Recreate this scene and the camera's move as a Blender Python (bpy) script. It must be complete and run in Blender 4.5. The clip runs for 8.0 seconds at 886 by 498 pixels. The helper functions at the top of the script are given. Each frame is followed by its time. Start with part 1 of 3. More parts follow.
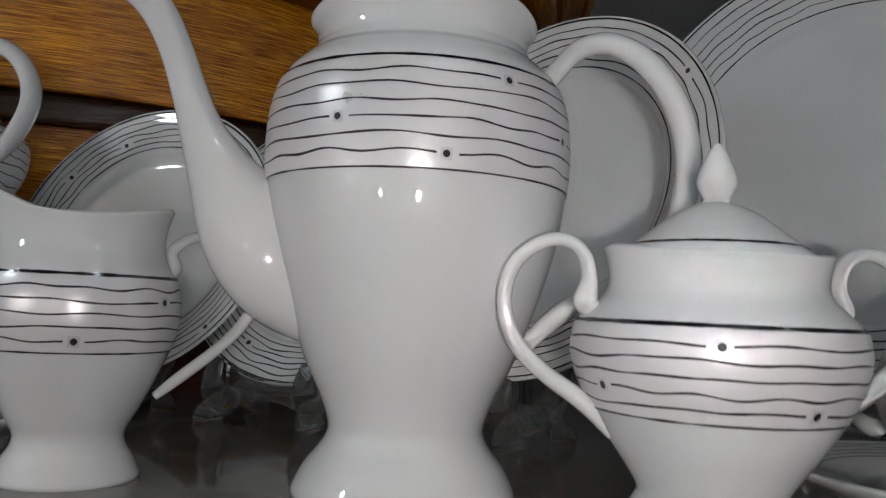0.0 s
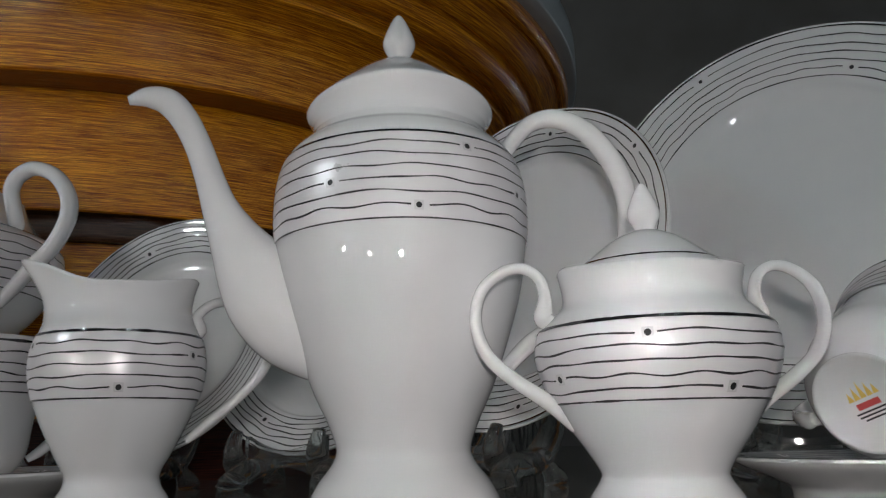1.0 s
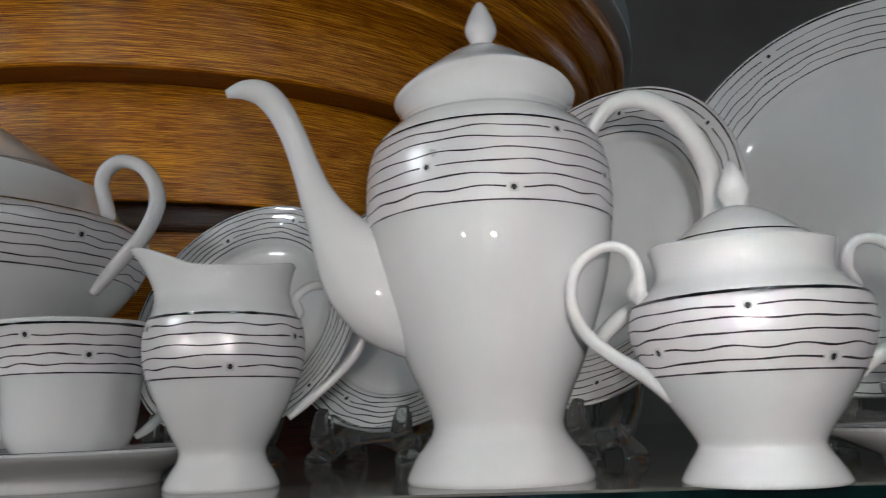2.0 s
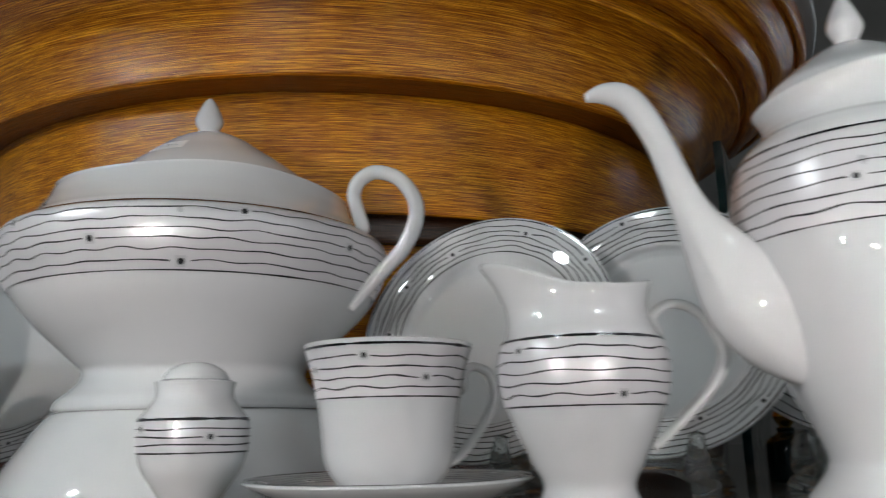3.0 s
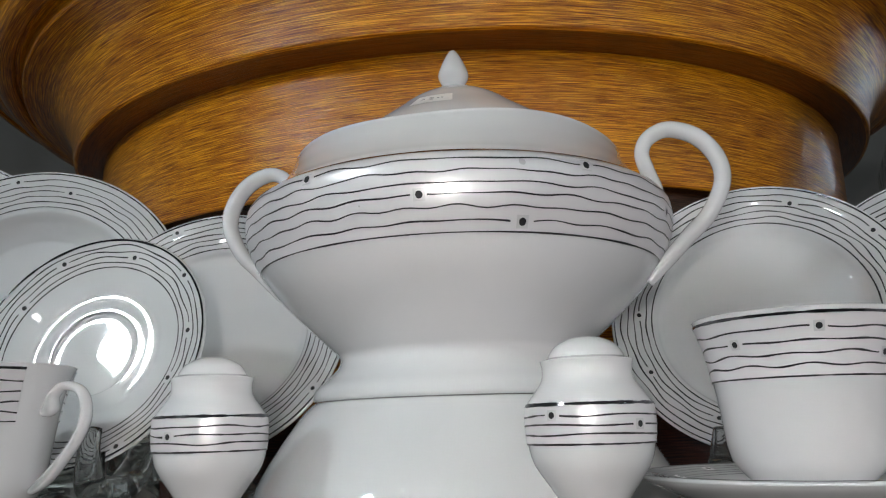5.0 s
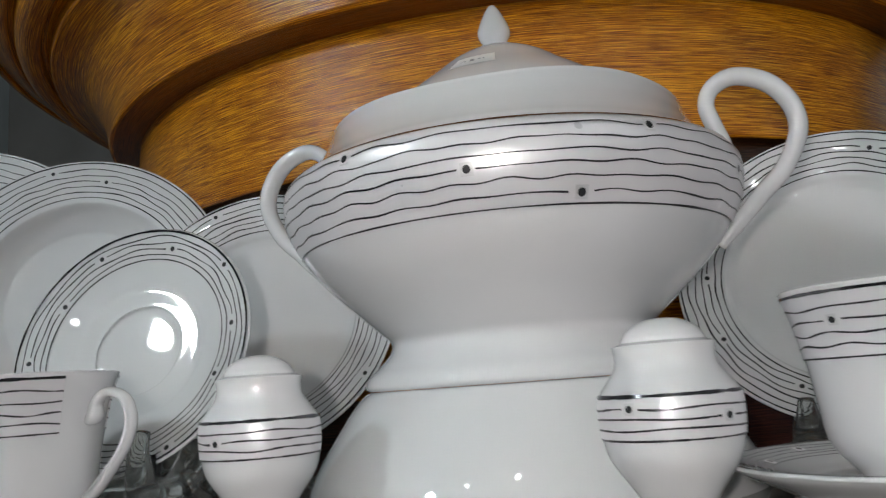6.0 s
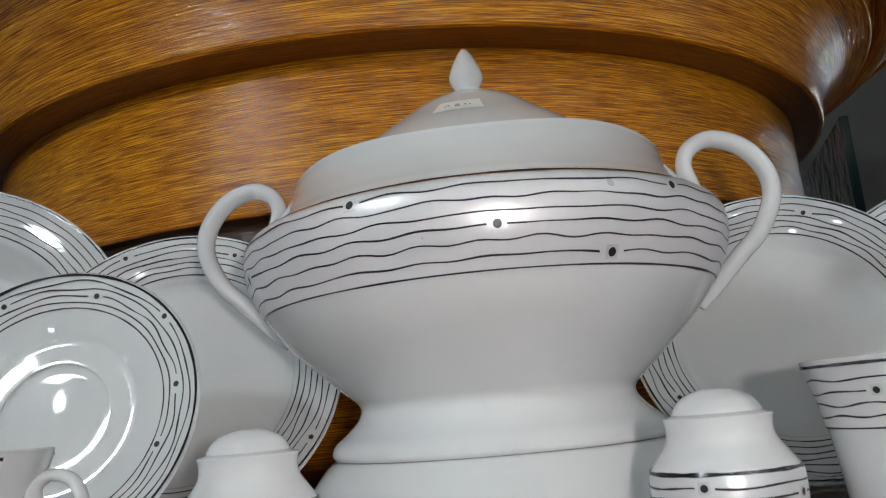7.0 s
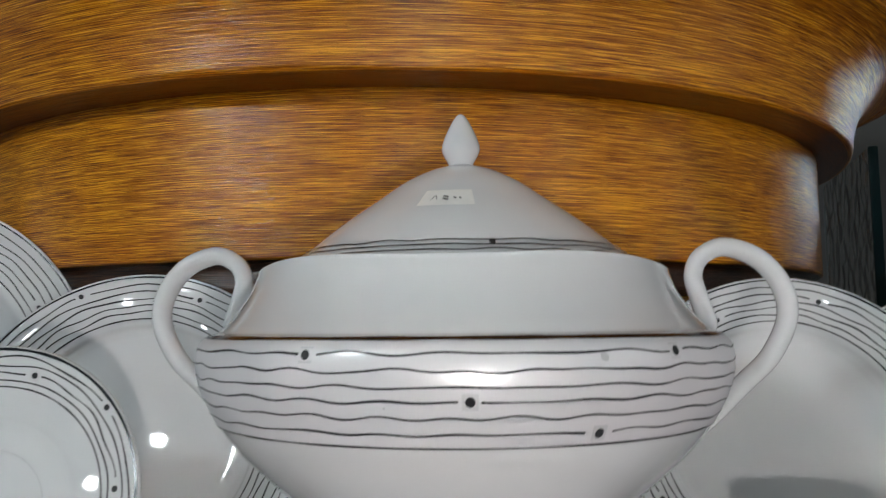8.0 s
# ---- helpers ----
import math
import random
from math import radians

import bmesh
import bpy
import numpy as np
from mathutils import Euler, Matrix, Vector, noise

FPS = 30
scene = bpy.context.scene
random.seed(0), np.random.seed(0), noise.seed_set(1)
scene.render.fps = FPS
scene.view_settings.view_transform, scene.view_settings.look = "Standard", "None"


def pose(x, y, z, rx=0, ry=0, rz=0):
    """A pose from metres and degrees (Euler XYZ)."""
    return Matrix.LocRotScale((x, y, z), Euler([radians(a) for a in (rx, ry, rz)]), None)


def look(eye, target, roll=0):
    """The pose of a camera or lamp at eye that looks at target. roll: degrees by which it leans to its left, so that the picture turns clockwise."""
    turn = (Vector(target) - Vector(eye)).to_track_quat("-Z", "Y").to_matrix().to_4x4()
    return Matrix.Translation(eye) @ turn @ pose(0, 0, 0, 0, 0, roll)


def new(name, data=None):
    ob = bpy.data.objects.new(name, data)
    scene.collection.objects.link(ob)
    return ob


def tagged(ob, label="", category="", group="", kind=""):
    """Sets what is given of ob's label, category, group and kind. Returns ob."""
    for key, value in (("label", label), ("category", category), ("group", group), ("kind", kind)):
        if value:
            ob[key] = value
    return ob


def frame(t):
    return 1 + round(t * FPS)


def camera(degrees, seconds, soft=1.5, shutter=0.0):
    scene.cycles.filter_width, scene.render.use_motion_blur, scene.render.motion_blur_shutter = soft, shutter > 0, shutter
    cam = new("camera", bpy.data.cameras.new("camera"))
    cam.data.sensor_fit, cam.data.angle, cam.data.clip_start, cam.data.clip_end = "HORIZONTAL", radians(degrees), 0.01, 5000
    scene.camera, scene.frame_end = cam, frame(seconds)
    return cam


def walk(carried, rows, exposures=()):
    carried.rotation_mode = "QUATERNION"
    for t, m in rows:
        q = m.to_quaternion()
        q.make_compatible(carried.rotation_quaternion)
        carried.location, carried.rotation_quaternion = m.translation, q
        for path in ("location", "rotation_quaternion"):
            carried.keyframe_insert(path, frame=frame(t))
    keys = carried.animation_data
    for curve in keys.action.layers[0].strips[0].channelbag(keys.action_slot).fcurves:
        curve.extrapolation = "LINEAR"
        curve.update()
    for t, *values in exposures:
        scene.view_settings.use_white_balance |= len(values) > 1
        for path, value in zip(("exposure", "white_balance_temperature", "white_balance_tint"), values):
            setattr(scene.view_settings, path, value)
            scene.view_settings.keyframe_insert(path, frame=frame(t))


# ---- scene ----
cam = camera(58.2, 8.0, 1.2, 0.35)
PATH = [
    (0, (0.023, 0.025, 0.072), (0.053, 2.019, 0.216), 2.6),
    (0.5, (0.031, 0.001, 0.03), (0.017, 1.973, 0.363), 1.0),
    (0.6, (0.032, -0.002, 0.022), (0.034, 1.959, 0.418), 0.6),
    (1, (0.035, -0.027, 0.032), (0.039, 1.921, 0.483), -1.4),
    (1.2, (0.037, -0.038, 0.029), (0.014, 1.92, 0.437), -1.4),
    (2.3, (-0.018, -0.039, 0.0295), (-0.161, 1.912, 0.443), -1.1),
    (2.4, (-0.031, -0.033, 0.024), (-0.184, 1.908, 0.481), -0.3),
    (2.5, (-0.042, -0.03, 0.028), (-0.212, 1.916, 0.457), -1.1),
    (3, (-0.136, -0.024, 0.041), (-0.348, 1.914, 0.484), -1.2),
    (3.5, (-0.223, -0.021, 0.039), (-0.422, 1.913, 0.511), -0.7),
    (4, (-0.292, -0.001, 0.037), (-0.457, 1.94, 0.489), -1.1),
    (4.2, (-0.31, 0.008, 0.037), (-0.467, 1.951, 0.483), -1.3),
    (5.3, (-0.334, 0.026, 0.042), (-0.501, 1.971, 0.476), -1.8),
    (5.5, (-0.326, 0.034, 0.043), (-0.546, 1.976, 0.467), -1.9),
    (6, (-0.339, 0.047, 0.057), (-0.617, 1.999, 0.395), -4.2),
    (6.5, (-0.405, 0.054, 0.072), (-0.447, 2.027, 0.392), -5.4),
    (7, (-0.42, 0.071, 0.076), (-0.26, 2.024, 0.477), -5.0),
    (7.5, (-0.412, 0.082, 0.127), (-0.295, 2.059, 0.404), -3.6),
    (8, (-0.402, 0.098, 0.173), (-0.257, 2.083, 0.365), -0.5),
]
walk(cam, [(t, look(eye, target, roll)) for t, eye, target, roll in PATH],
     [(0.0, -0.72), (1.2, -0.62), (2.5, -0.27), (3.0, -0.05), (3.5, 0.1), (4.0, 0.2), (5.5, 0.02), (7.0, -0.02), (8.0, 0.08)])

# ---- light ----
world = bpy.data.worlds.new("shop_air")
scene.world = world
world.use_nodes = True
world.node_tree.nodes["Background"].inputs[0].default_value = (0.5, 0.75, 0.92, 1)
world.node_tree.nodes["Background"].inputs[1].default_value = 0.1


def lamp(name, place, target, power, size, colour=(1, 1, 1), size_y=None):
    data = bpy.data.lights.new(name, "AREA")
    data.energy, data.color = power, colour
    data.shape, data.size = ("RECTANGLE", size) if size_y else ("DISK", size)
    if size_y:
        data.size_y = size_y
    ob = new(name, data)
    ob.matrix_world = look(place, target)
    return ob


# small white lamps low on the customer's side, added to stand in for the moving camera flash
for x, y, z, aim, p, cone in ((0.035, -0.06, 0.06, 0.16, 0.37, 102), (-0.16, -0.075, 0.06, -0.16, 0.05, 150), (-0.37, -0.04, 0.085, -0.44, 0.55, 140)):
    lamp("flash_stand_in", (x, y, z), (aim, 0.5, z + 0.04), p, 0.018, (1.0, 0.935, 0.92)).data.spread = radians(cone)
# two round shop lamps over the display, one behind it, two rows of small ones over the front
lamp("shop_lamp", (-1.19, -0.17, 0.73), (-0.5, 0.5, 0.1), 3.0, 0.095, (0.86, 0.96, 1.0))
lamp("shop_lamp", (0.75, -0.1, 0.55), (0.0, 0.45, 0.15), 0.22, 0.04, (0.86, 0.96, 1.0))
lamp("shelf_light", (0.62, 1.2, 0.42), (-0.05, 0.75, 0.3), 0.15, 0.026, (0.88, 0.96, 1.0))
for x in (-0.95, -0.68, -0.41, 0.1, 0.2, 0.45):
    lamp("led", (x, 0.0, 0.52), (x, 0.42, 0.05), 0.1, 0.024, (0.86, 0.98, 1.0))
for x in (-1.0, -0.6, -0.22, 0.06, 0.32, 0.75):
    lamp("led", (x, -0.9, 0.78), (x, 0.42, 0.05), 0.2, 0.045, (0.9, 0.98, 1.0))
# the shop's own ceiling lamps, far off
for x, y, z in ((-3.5, -5.4, 1.25), (-1.6, -5.6, 1.5), (0.7, -5.5, 1.25), (2.4, -5.6, 1.5), (4.3, -5.2, 1.25), (4.9, -1.6, 1.05), (-4.8, -1.9, 1.05)):
    lamp("ceiling_lamp", (x, y, z), (-0.1, 0.4, 0.1), 4.0, 0.2, (0.9, 0.98, 1.0))

# ---- materials ----


def material(name, colour, rough=0.5, metal=0.0):
    m = bpy.data.materials.new(name)
    m.use_nodes = True
    b = m.node_tree.nodes["Principled BSDF"]
    b.inputs["Base Color"].default_value = (*colour, 1)
    b.inputs["Roughness"].default_value = rough
    b.inputs["Metallic"].default_value = metal
    return m


def nodes(m):
    return m.node_tree.nodes, m.node_tree.links, m.node_tree.nodes["Principled BSDF"]


def mixed(m, scale, dark, light, bump=0.0, detail=4.0, rough=None):
    """Two colours mixed by a noise at real size, with an optional bump."""
    n, l, b = nodes(m)
    tc = n.new("ShaderNodeTexCoord")
    nz = n.new("ShaderNodeTexNoise")
    nz.inputs["Scale"].default_value, nz.inputs["Detail"].default_value = scale, detail
    l.new(tc.outputs["Object"], nz.inputs["Vector"])
    ramp = n.new("ShaderNodeValToRGB")
    ramp.color_ramp.elements[0].position, ramp.color_ramp.elements[1].position = 0.3, 0.7
    ramp.color_ramp.elements[0].color, ramp.color_ramp.elements[1].color = (*dark, 1), (*light, 1)
    l.new(nz.outputs["Fac"], ramp.inputs["Fac"])
    l.new(ramp.outputs["Color"], b.inputs["Base Color"])
    if rough:
        mr = n.new("ShaderNodeMapRange")
        mr.inputs["To Min"].default_value, mr.inputs["To Max"].default_value = rough
        l.new(nz.outputs["Fac"], mr.inputs["Value"])
        l.new(mr.outputs["Result"], b.inputs["Roughness"])
    if bump:
        bp = n.new("ShaderNodeBump")
        bp.inputs["Strength"].default_value, bp.inputs["Distance"].default_value = bump, 0.0005
        l.new(nz.outputs["Fac"], bp.inputs["Height"])
        l.new(bp.outputs["Normal"], b.inputs["Normal"])
    return m


porcelain = mixed(material("glazed_porcelain", (0.8, 0.8, 0.8), 0.06), 14.0, (0.74, 0.75, 0.76), (0.79, 0.79, 0.79), rough=(0.025, 0.055))
nodes(porcelain)[2].inputs["Coat Weight"].default_value = 0.6
nodes(porcelain)[2].inputs["Coat Roughness"].default_value = 0.02
pearl = mixed(material("pearl_lustre_band", (0.8, 0.8, 0.8), 0.25), 30.0, (0.78, 0.77, 0.79), (0.84, 0.81, 0.82), rough=(0.25, 0.33))
nodes(pearl)[2].inputs["Metallic"].default_value = 0.2
ink = mixed(material("black_print", (0.012, 0.012, 0.013), 0.3), 60.0, (0.008, 0.008, 0.009), (0.03, 0.03, 0.032))
platinum = mixed(material("platinum_line", (0.2, 0.2, 0.21), 0.15, 0.9), 90.0, (0.05, 0.05, 0.055), (0.22, 0.22, 0.23))
halo = mixed(material("grey_print", (0.66, 0.65, 0.67), 0.35, 0.25), 50.0, (0.66, 0.65, 0.66), (0.73, 0.72, 0.73))
paper = mixed(material("sticker_paper", (0.75, 0.74, 0.7), 0.7), 200.0, (0.8, 0.79, 0.76), (0.86, 0.85, 0.82))
yellow_print = material("gold_yellow_print", (0.75, 0.55, 0.12), 0.3)
red_print = material("red_print", (0.62, 0.08, 0.07), 0.3)

glass = material("clear_glass", (0.95, 0.98, 0.97), 0.025)
nodes(glass)[2].inputs["Transmission Weight"].default_value = 0.97
nodes(glass)[2].inputs["IOR"].default_value = 1.47
gn, gl, gb = nodes(glass)
gz, gbp = gn.new("ShaderNodeTexVoronoi"), gn.new("ShaderNodeBump")
gtc = gn.new("ShaderNodeTexCoord")
gl.new(gtc.outputs["Object"], gz.inputs["Vector"])
gz.inputs["Scale"].default_value = 45.0
gbp.inputs["Strength"].default_value, gbp.inputs["Distance"].default_value = 0.7, 0.002
gl.new(gz.outputs["Distance"], gbp.inputs["Height"])
gl.new(gbp.outputs["Normal"], gb.inputs["Normal"])

shelf_glass = mixed(material("smoked_glass_shelf", (0.05, 0.05, 0.05), 0.06), 9.0, (0.13, 0.125, 0.11), (0.19, 0.18, 0.16), rough=(0.05, 0.12))
edge_green = mixed(material("green_glass_edge", (0.0, 0.06, 0.05), 0.1), 30.0, (0.0005, 0.006, 0.006), (0.0, 0.016, 0.015))
grey_wall = mixed(material("grey_lacquer", (0.14, 0.145, 0.15), 0.35), 6.0, (0.22, 0.205, 0.19), (0.28, 0.265, 0.25), bump=0.05, rough=(0.3, 0.45))
grey_band = mixed(material("pale_grey_lacquer", (0.45, 0.5, 0.53), 0.35), 12.0, (0.42, 0.47, 0.5), (0.5, 0.55, 0.58), rough=(0.3, 0.4))
black_panel = mixed(material("black_panel", (0.01, 0.014, 0.014), 0.4), 8.0, (0.006, 0.009, 0.009), (0.014, 0.019, 0.019))
pale_wall = mixed(material("pale_paint", (0.5, 0.55, 0.56), 0.6), 4.0, (0.46, 0.52, 0.53), (0.55, 0.6, 0.61), bump=0.1)
dark_wall = mixed(material("dark_shop", (0.1, 0.1, 0.1), 0.8), 3.0, (0.07, 0.07, 0.07), (0.13, 0.13, 0.13), bump=0.1)


def wood(name, dark, mid, light, radius=0.43):
    """Varnished oak-like wood whose grain runs round the drum."""
    m = material(name, mid, 0.3)
    n, l, b = nodes(m)
    tc, sep, at, comb = n.new("ShaderNodeTexCoord"), n.new("ShaderNodeSeparateXYZ"), n.new("ShaderNodeMath"), n.new("ShaderNodeCombineXYZ")
    l.new(tc.outputs["Object"], sep.inputs[0])
    at.operation = "ARCTAN2"
    l.new(sep.outputs["X"], at.inputs[0])
    neg = n.new("ShaderNodeMath")
    neg.operation, neg.inputs[1].default_value = "MULTIPLY", -1.0
    l.new(sep.outputs["Y"], neg.inputs[0])
    l.new(neg.outputs[0], at.inputs[1])
    mul = n.new("ShaderNodeMath")
    mul.operation, mul.inputs[1].default_value = "MULTIPLY", radius
    l.new(at.outputs[0], mul.inputs[0])
    rad = n.new("ShaderNodeVectorMath")
    rad.operation = "LENGTH"
    flat = n.new("ShaderNodeCombineXYZ")
    l.new(sep.outputs["X"], flat.inputs[0])
    l.new(sep.outputs["Y"], flat.inputs[1])
    l.new(flat.outputs[0], rad.inputs[0])
    l.new(mul.outputs[0], comb.inputs[0])
    l.new(rad.outputs["Value"], comb.inputs[1])
    l.new(sep.outputs["Z"], comb.inputs[2])

    def grain(sx, sz, detail, rough=0.6, dist=0.0):
        mp, nz = n.new("ShaderNodeMapping"), n.new("ShaderNodeTexNoise")
        mp.inputs["Scale"].default_value = (sx, sz, sz)
        nz.inputs["Scale"].default_value, nz.inputs["Detail"].default_value = 1.0, detail
        nz.inputs["Roughness"].default_value, nz.inputs["Distortion"].default_value = rough, dist
        l.new(comb.outputs[0], mp.inputs["Vector"])
        l.new(mp.outputs[0], nz.inputs["Vector"])
        return nz.outputs["Fac"]

    broad, fine, pores = grain(3, 50, 3, 0.55, 0.5), grain(26, 1500, 2, 0.6, 0.1), grain(34, 2000, 1)
    r1 = n.new("ShaderNodeValToRGB")
    e = r1.color_ramp.elements
    e[0].position, e[0].color = 0.37, (*dark, 1)
    e[1].position, e[1].color = 0.63, (*light, 1)
    k = e.new(0.5)
    k.color = (*mid, 1)
    add = n.new("ShaderNodeMath")
    add.operation = "ADD"
    s1, s2 = n.new("ShaderNodeMath"), n.new("ShaderNodeMath")
    s1.operation = s2.operation = "MULTIPLY"
    s1.inputs[1].default_value, s2.inputs[1].default_value = 0.2, 0.8
    l.new(broad, s1.inputs[0])
    l.new(fine, s2.inputs[0])
    l.new(s1.outputs[0], add.inputs[0])
    l.new(s2.outputs[0], add.inputs[1])
    l.new(add.outputs[0], r1.inputs["Fac"])
    r2 = n.new("ShaderNodeValToRGB")
    r2.color_ramp.elements[0].position, r2.color_ramp.elements[0].color = 0.38, (0.42, 0.3, 0.17, 1)
    r2.color_ramp.elements[1].position, r2.color_ramp.elements[1].color = 0.46, (1, 1, 1, 1)
    l.new(pores, r2.inputs["Fac"])
    mx = n.new("ShaderNodeMix")
    mx.data_type, mx.blend_type = "RGBA", "MULTIPLY"
    mx.inputs["Factor"].default_value = 1.0
    l.new(r1.outputs["Color"], mx.inputs["A"])
    l.new(r2.outputs["Color"], mx.inputs["B"])
    l.new(mx.outputs["Result"], b.inputs["Base Color"])
    bp = n.new("ShaderNodeBump")
    bp.inputs["Strength"].default_value, bp.inputs["Distance"].default_value = 0.6, 0.0009
    l.new(add.outputs[0], bp.inputs["Height"])
    l.new(bp.outputs["Normal"], b.inputs["Normal"])
    b.inputs["Roughness"].default_value = 0.28
    b.inputs["Coat Weight"].default_value, b.inputs["Coat Roughness"].default_value = 0.8, 0.11
    b.inputs["Specular IOR Level"].default_value = 0.25
    l.new(bp.outputs["Normal"], b.inputs["Coat Normal"])
    return m


amber = wood("amber_varnished_oak", (0.24, 0.066, 0.002), (0.57, 0.19, 0.003), (0.98, 0.46, 0.022))
# darker copy of the amber: the underside's shade is put into the colour
soffit_shade = wood("shaded_brown_oak", (0.13, 0.033, 0.002), (0.21, 0.058, 0.003), (0.27, 0.08, 0.006))
umber = wood("dark_brown_oak", (0.025, 0.009, 0.003), (0.05, 0.017, 0.006), (0.08, 0.03, 0.01))
maroon = wood("maroon_stained_wood", (0.03, 0.006, 0.003), (0.06, 0.011, 0.005), (0.1, 0.02, 0.008))

# ---- mesh helpers ----


def empty(name, x, y, z=0.0, turn=0.0, lean=0.0):
    ob = new(name)
    ob.empty_display_size = 0.02
    ob.matrix_world = pose(x, y, z, 0, 0, turn) @ pose(0, 0, 0, lean)
    return ob


def part(name, bm, mat, parent=None, label=""):
    me = bpy.data.meshes.new(name)
    bmesh.ops.recalc_face_normals(bm, faces=bm.faces[:])
    for f in bm.faces:
        f.smooth = True
    bm.to_mesh(me)
    bm.free()
    for m in mat if isinstance(mat, (list, tuple)) else (mat,):
        me.materials.append(m)
    ob = new(name, me)
    if parent is not None:
        ob.parent = parent
    if label:
        tagged(ob, label)
    return ob


def smooth(points, steps=6):
    """A Catmull-Rom line through the points; a point given twice stays a sharp corner."""
    pts = [np.array(p, float) for p in points]
    out = []
    for i in range(len(pts) - 1):
        a, b = pts[i], pts[i + 1]
        if np.allclose(a, b):
            continue
        p0 = pts[i - 1] if i and not np.allclose(pts[i - 1], a) else a - (b - a) * 0.3
        p3 = pts[i + 2] if i + 2 < len(pts) and not np.allclose(pts[i + 2], b) else b + (b - a) * 0.3
        for k in range(steps):
            t = k / steps
            out.append(0.5 * (2 * a + (b - p0) * t + (2 * p0 - 5 * a + 4 * b - p3) * t * t + (3 * a - p0 - 3 * b + p3) * t ** 3))
    out.append(pts[-1])
    return out


def lathe(profile, segs=72, warp=None, arc=(0, 360)):
    """A turned surface from (radius, height) points; warp(angle, r, z) may bend the rim."""
    bm = bmesh.new()
    full = arc == (0, 360)
    count = segs if full else segs + 1
    rings = []
    for r, z in profile:
        if r < 1e-6 and full:
            rings.append([bm.verts.new((0, 0, z))])
            continue
        ring = []
        for i in range(count):
            a = radians(arc[0] + (arc[1] - arc[0]) * i / segs)
            rr, zz = warp(a, r, z) if warp else (r, z)
            ring.append(bm.verts.new((rr * math.cos(a), rr * math.sin(a), zz)))
        rings.append(ring)
    for p, q in zip(rings, rings[1:]):
        for i in range(segs):
            j = (i + 1) % count
            if len(p) == 1 and len(q) == 1:
                break
            if len(p) == 1:
                bm.faces.new((p[0], q[i], q[j]))
            elif len(q) == 1:
                bm.faces.new((p[i], q[0], p[j]))
            else:
                bm.faces.new((p[i], p[j], q[j], q[i]))
    return bm


def tube(points, radii, flat=1.0, sides=14, steps=6, side=(0, 1, 0)):
    """A bent rod through the points with its own radius at each; flat widens it along side."""
    line = smooth([(*p, r) for p, r in zip(points, radii)], steps)
    bm = bmesh.new()
    rings = []
    s = Vector(side)
    for i, q in enumerate(line):
        a, b = line[max(i - 1, 0)], line[min(i + 1, len(line) - 1)]
        d = Vector(b[:3] - a[:3]).normalized()
        u = (s - d * s.dot(d)).normalized()
        v = d.cross(u)
        rings.append([bm.verts.new(Vector(q[:3]) + u * math.cos(k * math.tau / sides) * q[3] * flat + v * math.sin(k * math.tau / sides) * q[3]) for k in range(sides)])
    for p, q in zip(rings, rings[1:]):
        for k in range(sides):
            bm.faces.new((p[k], p[(k + 1) % sides], q[(k + 1) % sides], q[k]))
    bm.faces.new(rings[0])
    bm.faces.new(rings[-1])
    return bm


class Skin:
    """The outer line of a turned piece, by height (or by radius on a plate), for the print on it."""

    def __init__(self, profile, by=1):
        p = np.array(profile)
        self.key, self.p = p[:, by], p
        o = np.argsort(self.key)
        self.key, self.p = self.key[o], self.p[o]
        self.by = by

    def at(self, k, angle, lift):
        r, z = np.interp(k, self.key, self.p[:, 0]), np.interp(k, self.key, self.p[:, 1])
        h = 0.0012
        dr = np.interp(k + h, self.key, self.p[:, 0]) - np.interp(k - h, self.key, self.p[:, 0])
        dz = np.interp(k + h, self.key, self.p[:, 1]) - np.interp(k - h, self.key, self.p[:, 1])
        n = math.hypot(dr, dz) or 1.0
        nr, nz = (dz / n, -dr / n) if self.by == 1 else (-dz / n, dr / n)
        r, z = r + nr * lift, z + nz * lift
        return r * math.cos(angle), r * math.sin(angle), z


def wave(rng, amp, radius):
    """A smooth uneven wave round a ring, with swells of two to six centimetres."""
    lo, hi = max(2, int(math.tau * radius / 0.07)), max(5, int(math.tau * radius / 0.021))
    terms = [(rng.randint(lo, hi), rng.uniform(0, math.tau), rng.uniform(0.3, 1.0)) for _ in range(6)]
    norm = sum(t[2] for t in terms)
    return lambda a: amp * 2.2 * sum(w * math.sin(f * a + p) for f, p, w in terms) / norm


def print_line(skin, k, f, width, seed, lift=0.00042, breaks=(), segs=200, arc=(0, 360)):
    """One printed line round a piece, following k + f(angle); breaks: angles where a dot interrupts it."""
    bm = bmesh.new()
    prev = None
    for s in range(segs + 1):
        deg = arc[0] + (arc[1] - arc[0]) * s / segs
        a = radians(deg)
        r = max(0.01, math.hypot(*skin.at(k, a, 0)[:2]))
        if any(abs((a - radians(b) + math.pi) % math.tau - math.pi) * r < 0.003 for b in breaks):
            prev = None
            continue
        w = width * (0.85 + 0.5 * noise.noise((deg * 0.09, k * 900, seed)))
        c = k + f(a)
        pair = [bm.verts.new(skin.at(c - w / 2, a, lift)), bm.verts.new(skin.at(c + w / 2, a, lift))]
        if prev:
            bm.faces.new((prev[0], prev[1], pair[1], pair[0]))
        prev = pair
    return bm


def straight(a):
    return 0.0


